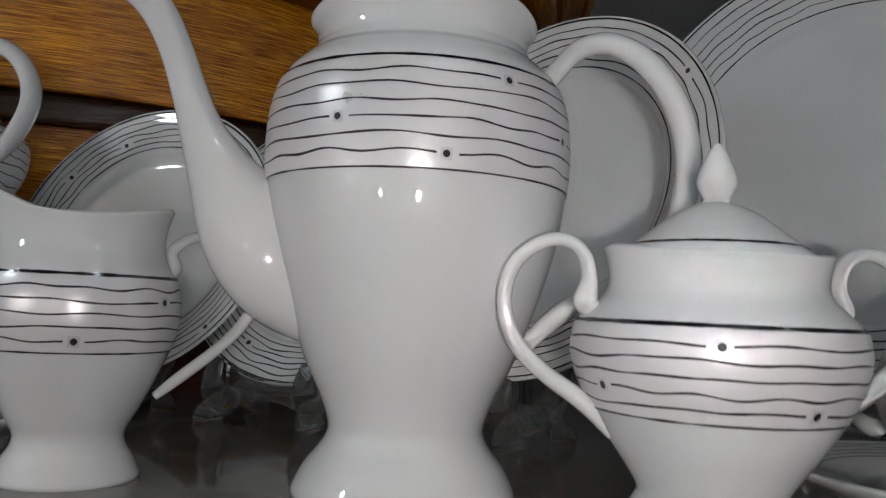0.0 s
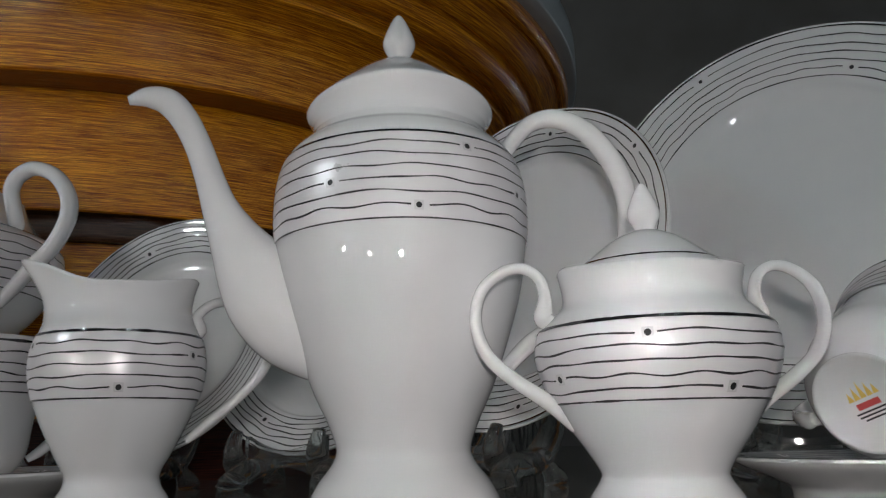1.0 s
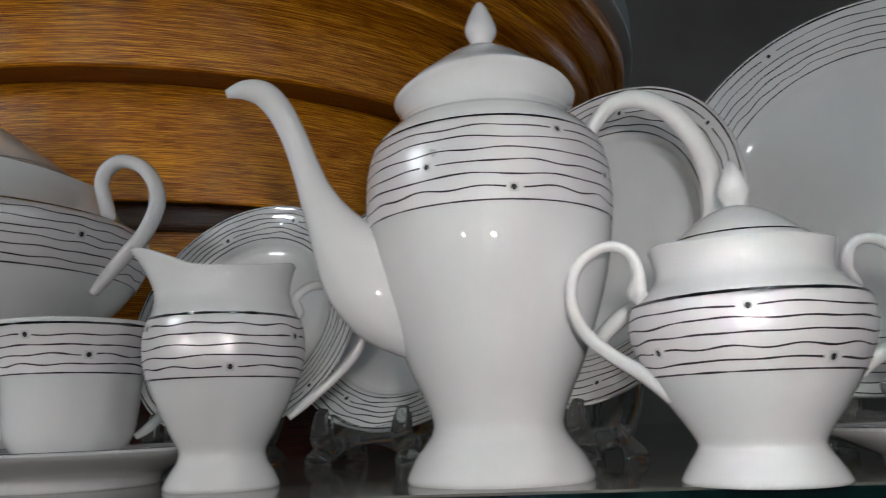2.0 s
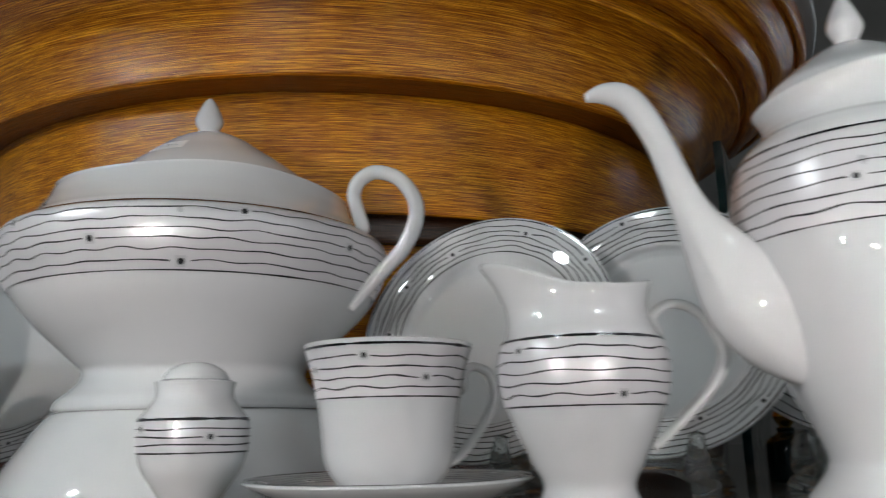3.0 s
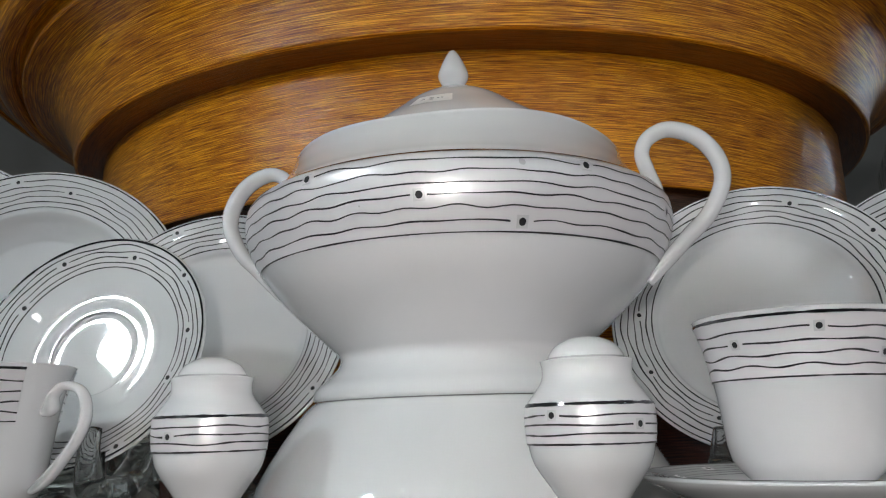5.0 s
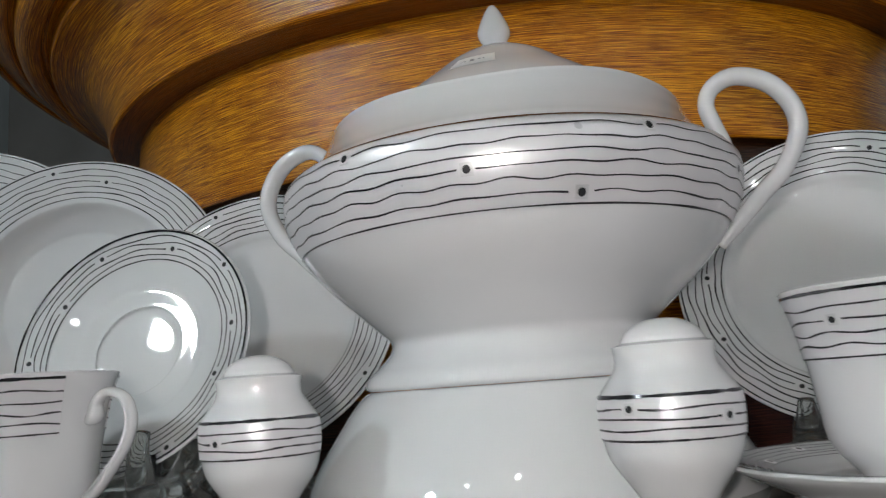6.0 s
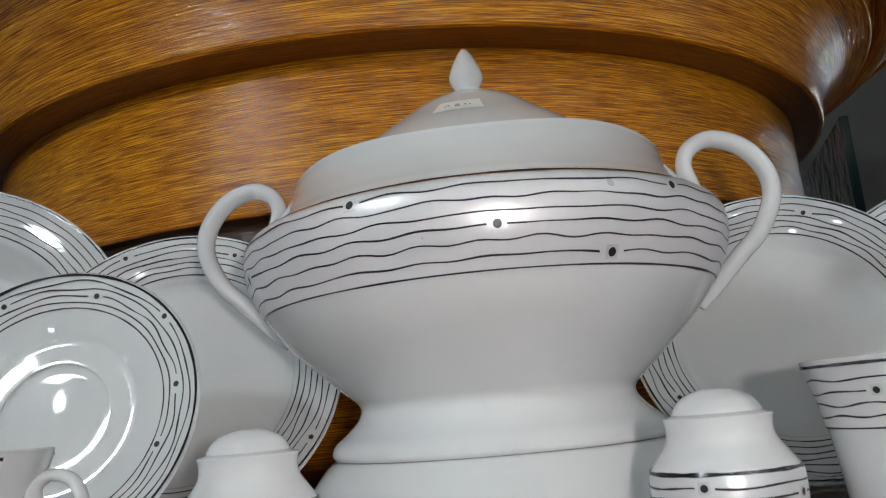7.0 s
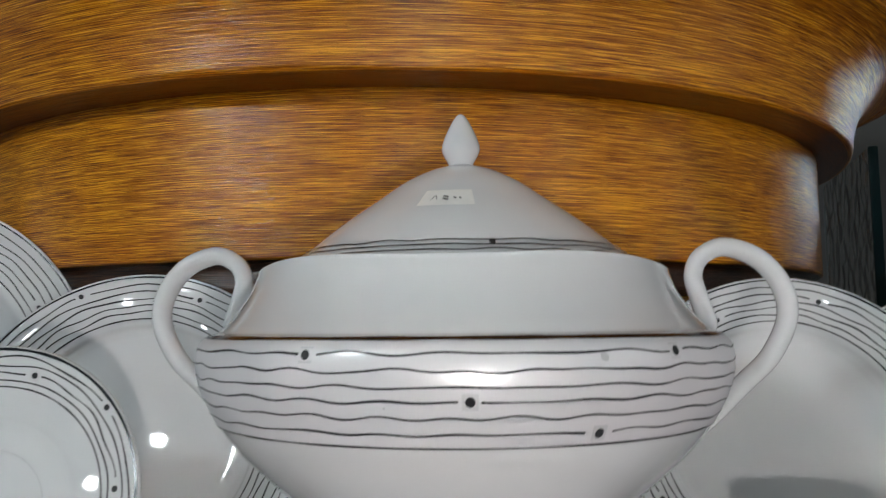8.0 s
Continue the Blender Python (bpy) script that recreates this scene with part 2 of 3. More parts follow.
def print_band(skin, k0, k1, lift=0.00022, rows=20, segs=180, arc=(0, 360)):
    bm = bmesh.new()
    rings = [[bm.verts.new(skin.at(k0 + (k1 - k0) * i / rows, radians(arc[0] + (arc[1] - arc[0]) * s / segs), lift)) for s in range(segs + 1)] for i in range(rows + 1)]
    for p, q in zip(rings, rings[1:]):
        for s in range(segs):
            bm.faces.new((p[s], p[s + 1], q[s + 1], q[s]))
    return bm


def print_dot(skin, k, deg, radius, square):
    """A round dot on a pale square: two materials in one mesh."""
    bm = bmesh.new()
    a = radians(deg)
    r = max(0.01, math.hypot(*skin.at(k, a, 0)[:2]))
    quad = [bm.verts.new(skin.at(k + dk * square, a + da * square / r, 0.00036)) for dk, da in ((-1, -1), (-1, 1), (1, 1), (1, -1))]
    bm.faces.new(quad).material_index = 1
    ring = [bm.verts.new(skin.at(k + radius * math.sin(t * math.tau / 14), a + radius * math.cos(t * math.tau / 14) / r, 0.0005)) for t in range(14)]
    bm.faces.new(ring).material_index = 0
    return bm


def decorate(thing, skin, keys, top, bottom, seed, dots, amp=0.0006, width=0.0008, thick=0.0014, dot=0.0013, arc=(0, 360), band=True):
    """The set's print: lustre band, straight edge lines, wavy lines and dots."""
    rng = random.Random(seed)
    if band:
        part("lustre_band", print_band(skin, min(top, bottom), max(top, bottom), arc=arc), pearl, thing, "pearly lustre glaze band")
    radius = math.hypot(*skin.at(keys[0], 0, 0)[:2])
    for i, k in enumerate(keys):
        f = wave(rng, amp, radius)
        at = [a for j, a in dots if j == i]
        part("wavy_line", print_line(skin, k, f, width, seed, breaks=at, arc=arc), ink, thing)
        for a in at:
            part("dot", print_dot(skin, k + f(radians(a)), a, dot, dot * 1.6), (ink, halo), thing)
    part("platinum_line", print_line(skin, top, straight, thick, seed + 1, lift=0.00048, arc=arc), platinum, thing, "shiny platinum line")
    part("edge_line", print_line(skin, bottom, straight, width, seed + 2, arc=arc), ink, thing)


def knob_profile(r, z0, z1):
    h = z1 - z0
    return [(r * 0.62, z0), (r * 0.68, z0 + h * 0.08), (r, z0 + h * 0.3), (r * 0.92, z0 + h * 0.5), (r * 0.5, z0 + h * 0.82), (r * 0.2, z0 + h * 0.97), (0, z1)]


# ---- the setting ----


def box(x0, x1, y0, y1, z0, z1, bevel=0.0):
    bm = bmesh.new()
    bmesh.ops.create_cube(bm, size=1.0)
    for v in bm.verts:
        v.co = Vector(((x0 + x1) / 2 + v.co.x * (x1 - x0), (y0 + y1) / 2 + v.co.y * (y1 - y0), (z0 + z1) / 2 + v.co.z * (z1 - z0)))
    if bevel:
        bmesh.ops.bevel(bm, geom=bm.edges[:], offset=bevel, segments=2, affect="EDGES")
    return bm


def flat_part(name, bm, mat, parent=None, label=""):
    ob = part(name, bm, mat, parent, label)
    for p in ob.data.polygons:
        p.use_smooth = False
    return ob


def structure(name, bm, mat, label):
    return tagged(flat_part(name, bm, mat), label, kind="structure")


SHELF_FRONT = 0.279
shelf = structure("shelf", box(-1.6, 1.3, SHELF_FRONT, 1.7, -0.01, 0.0, 0.0008), shelf_glass, "smoked glossy glass display shelf")
structure("shelf_edge", box(-1.6, 1.3, SHELF_FRONT - 0.0035, SHELF_FRONT - 0.0005, -0.0098, -0.0008, 0.0006), edge_green, "polished dark green glass shelf edge")
structure("shelf_front", box(-1.6, 1.3, 0.3, 0.32, -0.9, -0.011), black_panel, "dark panel under the glass shelf")
structure("back_panel", box(-1.6, 1.3, 1.7, 1.76, -0.9, 1.6), grey_wall, "grey lacquered back panel")
structure("side_panel_west", box(-1.66, -1.6, SHELF_FRONT, 1.76, -0.9, 1.6), pale_wall, "pale side panel of the display")
structure("side_panel_east", box(1.3, 1.36, SHELF_FRONT, 1.76, -0.9, 1.6), pale_wall, "pale side panel of the display")
structure("wall_north", box(-5.4, 5.4, 1.8, 1.9, -0.9, 1.6), pale_wall, "pale shop wall behind the display")
structure("wall_west", box(-5.5, -5.4, -6.4, 1.9, -0.9, 1.6), pale_wall, "pale shop side wall")
structure("wall_east", box(5.4, 5.5, -6.4, 1.9, -0.9, 1.6), pale_wall, "pale shop side wall")
structure("ceiling", box(-5.5, 5.5, -6.4, 1.9, 1.6, 1.7), dark_wall, "dark ceiling")
structure("floor", box(-5.5, 5.5, -6.4, 1.9, -1.0, -0.9), dark_wall, "dark floor")

# ---- the round wooden stand behind the set ----
DX, DY, DR = -0.381, 1.002, 0.43


def wooden_stand():
    top = empty("wooden_stand", DX, DY)
    lower = [(DR - 0.022, 0.05), (DR - 0.022, 0.05), (DR - 0.022, 0.192)]
    part("plinth", lathe(smooth([(DR - 0.004, 0.0), (DR - 0.004, 0.0), (DR - 0.004, 0.047), (DR - 0.004, 0.047), (DR - 0.022, 0.0505)], 3), 160), maroon, top, "dark maroon stained base ring")
    part("lower_drum", lathe(lower, 160), amber, top)
    # recessed ring, a much darker brown than the drums above and below
    part("groove", lathe(smooth([(DR - 0.022, 0.1925), (DR - 0.012, 0.1925), (DR - 0.012, 0.1925), (DR - 0.012, 0.2125), (DR - 0.012, 0.2125), (DR - 0.002, 0.2135)], 3), 160), umber, top, "dark brown groove")
    part("drum", lathe(smooth([(DR - 0.003, 0.2135), (DR - 0.0005, 0.2145), (DR, 0.2165), (DR, 0.2165), (DR, 0.317), (DR, 0.317), (DR - 0.001, 0.3185)], 3), 180), amber, top)
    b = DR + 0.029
    part("soffit_ring", lathe(smooth([(DR - 0.002, 0.3185), (DR + 0.004, 0.3192), (b - 0.004, 0.3207)], 3), 180), soffit_shade, top, "oak underside with its shade put into the brown")
    prof = [(b - 0.004, 0.3207), (b - 0.0015, 0.3213), (b, 0.323), (b + 0.001, 0.328), (b + 0.0035, 0.345), (b + 0.012, 0.366), (b + 0.028, 0.382), (b + 0.047, 0.389), (b + 0.050, 0.3892), (b + 0.050, 0.3892),
            (b + 0.053, 0.391), (b + 0.053, 0.402), (b + 0.053, 0.402), (b + 0.056, 0.4085), (b + 0.0605, 0.4085), (b + 0.0605, 0.4085), (b + 0.0615, 0.401), (b + 0.067, 0.3985), (b + 0.076, 0.4005), (b + 0.083, 0.408), (b + 0.084, 0.415), (b + 0.084, 0.415),
            (b + 0.0855, 0.424), (b + 0.0895, 0.4245), (b + 0.0895, 0.4245), (b + 0.0905, 0.4195), (b + 0.098, 0.4215), (b + 0.110, 0.4305), (b + 0.116, 0.435), (b + 0.116, 0.435), (b + 0.1175, 0.4385), (b + 0.1195, 0.4335), (b + 0.126, 0.4355), (b + 0.129, 0.4435), (b + 0.126, 0.453),
            (b + 0.118, 0.456), (b + 0.118, 0.456), (b + 0.118, 0.6), (b + 0.118, 0.6), (0.2, 0.6)]
    part("cornice", lathe(smooth(prof, 5), 200), amber, top, "stepped turned cornice")
    part("edge_band", lathe(smooth([(b + 0.117, 0.4575), (b + 0.117, 0.4575), (b + 0.138, 0.4585), (b + 0.1405, 0.461), (b + 0.1405, 0.461), (b + 0.1405, 0.498), (b + 0.1405, 0.498), (b + 0.117, 0.501)], 3), 180), grey_band, top, "pale blue-grey lacquered edge band")
    tagged(top, "round amber varnished oak stand with stepped cornice", "stand")


wooden_stand()

# ---- the set: vessels ----


def coffee_pot(x, y, turn):
    top = empty("coffee_pot", x, y, 0, turn)
    out = smooth([(0.0445, 0.0), (0.0447, 0.003), (0.0405, 0.0115), (0.0355, 0.0178), (0.0325, 0.0225), (0.0316, 0.028), (0.0355, 0.039), (0.0435, 0.0559), (0.0541, 0.0859), (0.059, 0.105), (0.0616, 0.1241), (0.0623, 0.1374), (0.0612, 0.152), (0.0575, 0.1642),
                  (0.0515, 0.1715), (0.0452, 0.1769), (0.0440, 0.1848), (0.0454, 0.1954), (0.0474, 0.2013)])
    prof = [(0, 0.004), (0.038, 0.004), (0.042, 0.0)] + out + smooth([(0.0470, 0.2023), (0.0458, 0.2023), (0.0432, 0.1979), (0.0425, 0.1832), (0.055, 0.1589), (0.058, 0.1345), (0.03, 0.05), (0.0, 0.04)], 3)

    def rim(a, r, z):
        return r, z + (-(0.0078 + 0.0026 * math.cos(2 * a)) * min(1.0, (z - 0.1835) / 0.016) if z > 0.1835 else 0)

    part("body", lathe(prof, 96, rim), porcelain, top)
    skin = Skin([p for p in out if 0.1 < p[1] < 0.1754])
    decorate(top, skin, [0.1282, 0.134, 0.1399, 0.1457, 0.1516, 0.1569], 0.1623, 0.1223, 11, [(0, -80 - turn), (2, -116 - turn), (5, -58 - turn), (2, -28 - turn), (1, 130), (4, 170), (3, 60)], thick=0.0012)
    lid = part("lid", lathe([(0, 0.193), (0.0415, 0.193)] + smooth([(0.0416, 0.1945), (0.0395, 0.2000), (0.0300, 0.2082), (0.0210, 0.2150), (0.0125, 0.2203), (0.0053, 0.2234)]) + smooth(knob_profile(0.0084, 0.2237, 0.2498)), 72), porcelain, top)
    part("spout", tube([(-0.020, 0, 0.066), (-0.038, 0, 0.074), (-0.052, 0, 0.0845), (-0.0625, 0, 0.098), (-0.0715, 0, 0.1125), (-0.0805, 0, 0.1275), (-0.0875, 0, 0.1415), (-0.0925, 0, 0.155), (-0.0988, 0, 0.172), (-0.106, 0, 0.186), (-0.114, 0, 0.1945), (-0.1235, 0, 0.1965), (-0.1325, 0, 0.1942)],
                       [0.012, 0.0165, 0.0205, 0.0215, 0.0182, 0.0125, 0.0088, 0.0072, 0.0066, 0.0068, 0.0068, 0.0052, 0.0022], 0.85, 20), porcelain, top)
    side = (math.cos(radians(-turn)), math.sin(radians(-turn)))
    pts = [(0.048, 0.1647), (0.0575, 0.1779), (0.067, 0.1871), (0.080, 0.1895), (0.0945, 0.1823), (0.1065, 0.1667), (0.1125, 0.1479), (0.112, 0.1257), (0.1025, 0.104), (0.083, 0.0865), (0.063, 0.076), (0.048, 0.062)]
    part("handle", tube([(r * side[0], r * side[1], z) for r, z in pts],
                        [0.0042, 0.0042, 0.0044, 0.005, 0.0054, 0.0056, 0.0056, 0.0052, 0.005, 0.0046, 0.0044, 0.0035], 1.0), porcelain, top)
    top.scale = (0.949, 0.949, 0.95)
    return tagged(top, "tall white porcelain coffee pot with black wavy line band", "coffee pot")


def sugar_bowl(x, y, turn=0.0):
    top = empty("sugar_bowl", x, y, 0, turn)
    out = smooth([(0.0322, 0.0), (0.0325, 0.002), (0.029, 0.008), (0.0257, 0.013), (0.0252, 0.0165), (0.0297, 0.0238), (0.0355, 0.032), (0.0413, 0.0415), (0.0465, 0.052), (0.0489, 0.061), (0.0487, 0.067), (0.0472, 0.0725), (0.0425, 0.0775), (0.0378, 0.0825), (0.0367, 0.087), (0.0378, 0.0935), (0.0385, 0.096)])
    prof = [(0, 0.003), (0.027, 0.003), (0.03, 0.0)] + out + smooth([(0.0378, 0.097), (0.0365, 0.0965), (0.0352, 0.09), (0.035, 0.084), (0.044, 0.07), (0.03, 0.035), (0, 0.028)], 3)

    def rim(a, r, z):
        return r, z + ((0.0014 * math.cos(2 * a) + 0.0006 * math.cos(4 * a) - 0.0006) * min(1.0, (z - 0.086) / 0.01) if z > 0.086 else 0)

    part("body", lathe(prof, 96, rim), porcelain, top)
    skin = Skin([p for p in out if 0.03 < p[1] < 0.0785])
    decorate(top, skin, [0.0472, 0.052, 0.057, 0.062, 0.0668], 0.0722, 0.0432, 23, [(4, -107 - turn), (0, -69 - turn), (1, -155 - turn), (2, 100), (3, 40)])
    part("lid", lathe([(0, 0.0935), (0.0335, 0.0935)] + smooth([(0.0335, 0.0945), (0.0318, 0.0972), (0.0240, 0.1035), (0.0150, 0.1103), (0.0080, 0.1138), (0.0045, 0.1147)]) + smooth(knob_profile(0.0068, 0.1148, 0.1362)), 72), porcelain, top)
    cap = Skin([(0.0335, 0.0945), (0.0318, 0.0972), (0.0240, 0.1035), (0.0150, 0.1103)])
    part("platinum_line", print_line(cap, 0.0988, straight, 0.0009, 29), platinum, top, "shiny platinum line")
    pts = [(0.0425, 0.0762), (0.0455, 0.0785), (0.0445, 0.0865), (0.0465, 0.0945), (0.0525, 0.099), (0.0610, 0.0982), (0.0705, 0.0905), (0.0738, 0.0775), (0.0696, 0.0639), (0.0595, 0.0538), (0.0450, 0.0438), (0.0350, 0.0335)]
    rad = [0.0032, 0.0042, 0.0027, 0.0024, 0.0024, 0.0025, 0.0026, 0.0026, 0.0028, 0.003, 0.0032, 0.002]
    for s in (1, -1):
        part("handle", tube([(s * r, 0, z) for r, z in pts], rad, 1.5), porcelain, top)
    top.scale = (0.965, 0.965, 0.968)
    return tagged(top, "two-handled white porcelain sugar bowl with lid", "sugar bowl")


def creamer(x, y, turn):
    top = empty("creamer", x, y, 0, turn)
    out = smooth([(0.0286, 0.0), (0.0288, 0.002), (0.0258, 0.008), (0.0224, 0.0135), (0.0221, 0.019), (0.027, 0.028), (0.0343, 0.043), (0.0395, 0.057), (0.0412, 0.068), (0.0405, 0.077), (0.0378, 0.0845), (0.0345, 0.0905), (0.0325, 0.096), (0.0325, 0.103), (0.0335, 0.108)])
    prof = [(0, 0.003), (0.024, 0.003), (0.0265, 0.0)] + out + smooth([(0.0328, 0.109), (0.0318, 0.108), (0.031, 0.1), (0.036, 0.085), (0.038, 0.065), (0.02, 0.025), (0, 0.022)], 3)

    def rim(a, r, z):
        k = max(0.0, min(1.0, (z - 0.085) / 0.024)) ** 1.5
        lip = max(0.0, math.cos(a - math.pi)) ** 6
        back = max(0.0, math.cos(a)) ** 4
        return r * (1 + k * (0.5 * lip + 0.09 * back - 0.02 * abs(math.sin(a)))), z + k * (0.0115 * max(0.0, math.cos(a - math.pi)) ** 3 + 0.003 * back - 0.0025 * math.sin(a) ** 2)

    part("body", lathe(prof, 96, rim), porcelain, top)
    skin = Skin([p for p in out if 0.04 < p[1] < 0.09])
    decorate(top, skin, [0.0572, 0.0622, 0.0672, 0.0722, 0.0772], 0.0822, 0.0526, 37, [(0, -68 - turn), (4, -138 - turn), (3, -16 - turn), (2, 70), (1, 150)])
    part("handle", tube([(0.034, 0, 0.0862), (0.0375, 0, 0.0868), (0.0365, 0, 0.0945), (0.0455, 0, 0.101), (0.0580, 0, 0.0992), (0.0690, 0, 0.0885), (0.0725, 0, 0.0755), (0.0680, 0, 0.0644), (0.0565, 0, 0.0524), (0.0415, 0, 0.040), (0.033, 0, 0.033)],
                        [0.0026, 0.0036, 0.0026, 0.0024, 0.0025, 0.0026, 0.0027, 0.0027, 0.0026, 0.0026, 0.0018], 1.4), porcelain, top)
    top.scale = (0.92, 0.92, 0.945)
    return tagged(top, "white porcelain cream jug with pouring lip", "creamer")


CUP_OUT = [(0.0205, 0.0), (0.0207, 0.002), (0.0235, 0.006), (0.0295, 0.013), (0.0325, 0.0205), (0.0338, 0.032), (0.0355, 0.045), (0.0382, 0.0605), (0.0422, 0.0735), (0.0430, 0.0753)]


def cup(x, y, z, turn, name_label, m=None, decal=False):
    top = empty("cup", x, y, z, turn)
    if m is not None:
        top.matrix_world = m
    out = smooth(CUP_OUT)
    prof = [(0, 0.0025), (0.0175, 0.0025), (0.019, 0.0)] + out + smooth([(0.0424, 0.0758), (0.0413, 0.0745), (0.037, 0.060), (0.0335, 0.04), (0.0305, 0.016), (0.02, 0.006), (0, 0.005)], 3)
    part("body", lathe(prof, 80), porcelain, top)
    skin = Skin([p for p in out if 0.03 < p[1]])
    arc = (25, 335)
    decorate(top, skin, [0.0532, 0.0578, 0.0626, 0.0676], 0.0732, 0.0488, 41, [(3, 236), (2, 187), (1, 280), (2, 60), (1, 130)], arc=arc)
    part("handle", tube([(0.0345, 0, 0.053), (0.0395, 0, 0.0545), (0.0405, 0, 0.061), (0.0465, 0, 0.0655), (0.0555, 0, 0.0625), (0.059, 0, 0.053), (0.0565, 0, 0.0425), (0.0495, 0, 0.032), (0.0395, 0, 0.021), (0.0325, 0, 0.016)],
                        [0.002, 0.0034, 0.0026, 0.0024, 0.0024, 0.0025, 0.0025, 0.0026, 0.0028, 0.0018], 1.5), porcelain, top)
    if decal:
        mark = bmesh.new()
        for i, (u, h) in enumerate(((-0.0055, 0.004), (-0.0028, 0.0055), (0, 0.007), (0.0028, 0.0055), (0.0055, 0.004))):
            vs = [mark.verts.new((u - 0.0013, 0.002, 0.0021)), mark.verts.new((u + 0.0013, 0.002, 0.0021)), mark.verts.new((u, 0.002 + h, 0.0021))]
            mark.faces.new(vs)
        part("crown_mark", mark, yellow_print, top, "gold printed crown shape")
        bars = bmesh.new()
        for y0, y1, w in ((0.0005, -0.002, 0.005),):
            bars.faces.new([bars.verts.new(q) for q in ((-w, y0, 0.0021), (w, y0, 0.0021), (w, y1, 0.0021), (-w, y1, 0.0021))])
        part("red_mark", bars, red_print, top, "red printed block")
        bars = bmesh.new()
        for y0, w in ((-0.003, 0.007), (-0.0045, 0.0065), (-0.006, 0.005)):
            bars.faces.new([bars.verts.new(q) for q in ((-w, y0, 0.0021), (w, y0, 0.0021), (w, y0 - 0.0007, 0.0021), (-w, y0 - 0.0007, 0.0021))])
        part("small_print", bars, ink, top, "unreadable small print bars")
    return tagged(top, name_label, "cup", "cups of the set")


def saucer(x, y, m=None, name_label="white porcelain saucer under a cup"):
    top = empty("saucer", x, y)
    if m is not None:
        top.matrix_world = m
    inner = smooth([(0.0, 0.0078), (0.0245, 0.0078), (0.0260, 0.0094), (0.0280, 0.0097), (0.0375, 0.0098), (0.0425, 0.0114), (0.055, 0.0150), (0.067, 0.0180), (0.0705, 0.0190)], 5)
    outer = smooth([(0.0715, 0.0180), (0.0675, 0.0150), (0.055, 0.0092), (0.0475, 0.0052), (0.0465, 0.0), (0.0465, 0.0), (0.0435, 0.0), (0.0435, 0.0), (0.042, 0.0045), (0, 0.0045)], 4)
    part("body", lathe(inner + outer, 96), porcelain, top)
    skin = Skin([p for p in inner if p[0] > 0.03], by=0)
    decorate(top, skin, [0.0565, 0.0598, 0.0632, 0.0664], 0.0698, 0.0535, 53, [(1, 75), (2, 118), (0, 150), (3, 40), (2, 185), (1, 235), (3, 300), (0, 340), (1, 8)], amp=0.0005, band=False, dot=0.0014)
    return tagged(top, name_label, "saucer", "saucers of the set")


def shaker(x, y, seed, dots):
    top = empty("shaker", x, y)
    out = smooth([(0.0158, 0.0), (0.016, 0.002), (0.0142, 0.006), (0.0135, 0.009), (0.0168, 0.0145), (0.0235, 0.0246), (0.0258, 0.033), (0.0265, 0.042), (0.0258, 0.0485), (0.0225, 0.0535), (0.0192, 0.0585), (0.0187, 0.063), (0.0194, 0.0664), (0.0194, 0.0664), (0.0172, 0.0672), (0.0160, 0.0676), (0.0160, 0.0676), (0.0152, 0.0696), (0.0125, 0.0729), (0.0068, 0.0757), (0, 0.0765)])
    part("body", lathe([(0, 0.002), (0.0135, 0.002), (0.0148, 0.0)] + out, 64), porcelain, top)
    skin = Skin([p for p in out if 0.02 < p[1] < 0.055])
    decorate(top, skin, [0.0366, 0.0402, 0.0438], 0.0482, 0.033, seed, dots, amp=0.0004)
    return tagged(top, "small white porcelain salt shaker with domed top", "shaker", "shakers of the set")


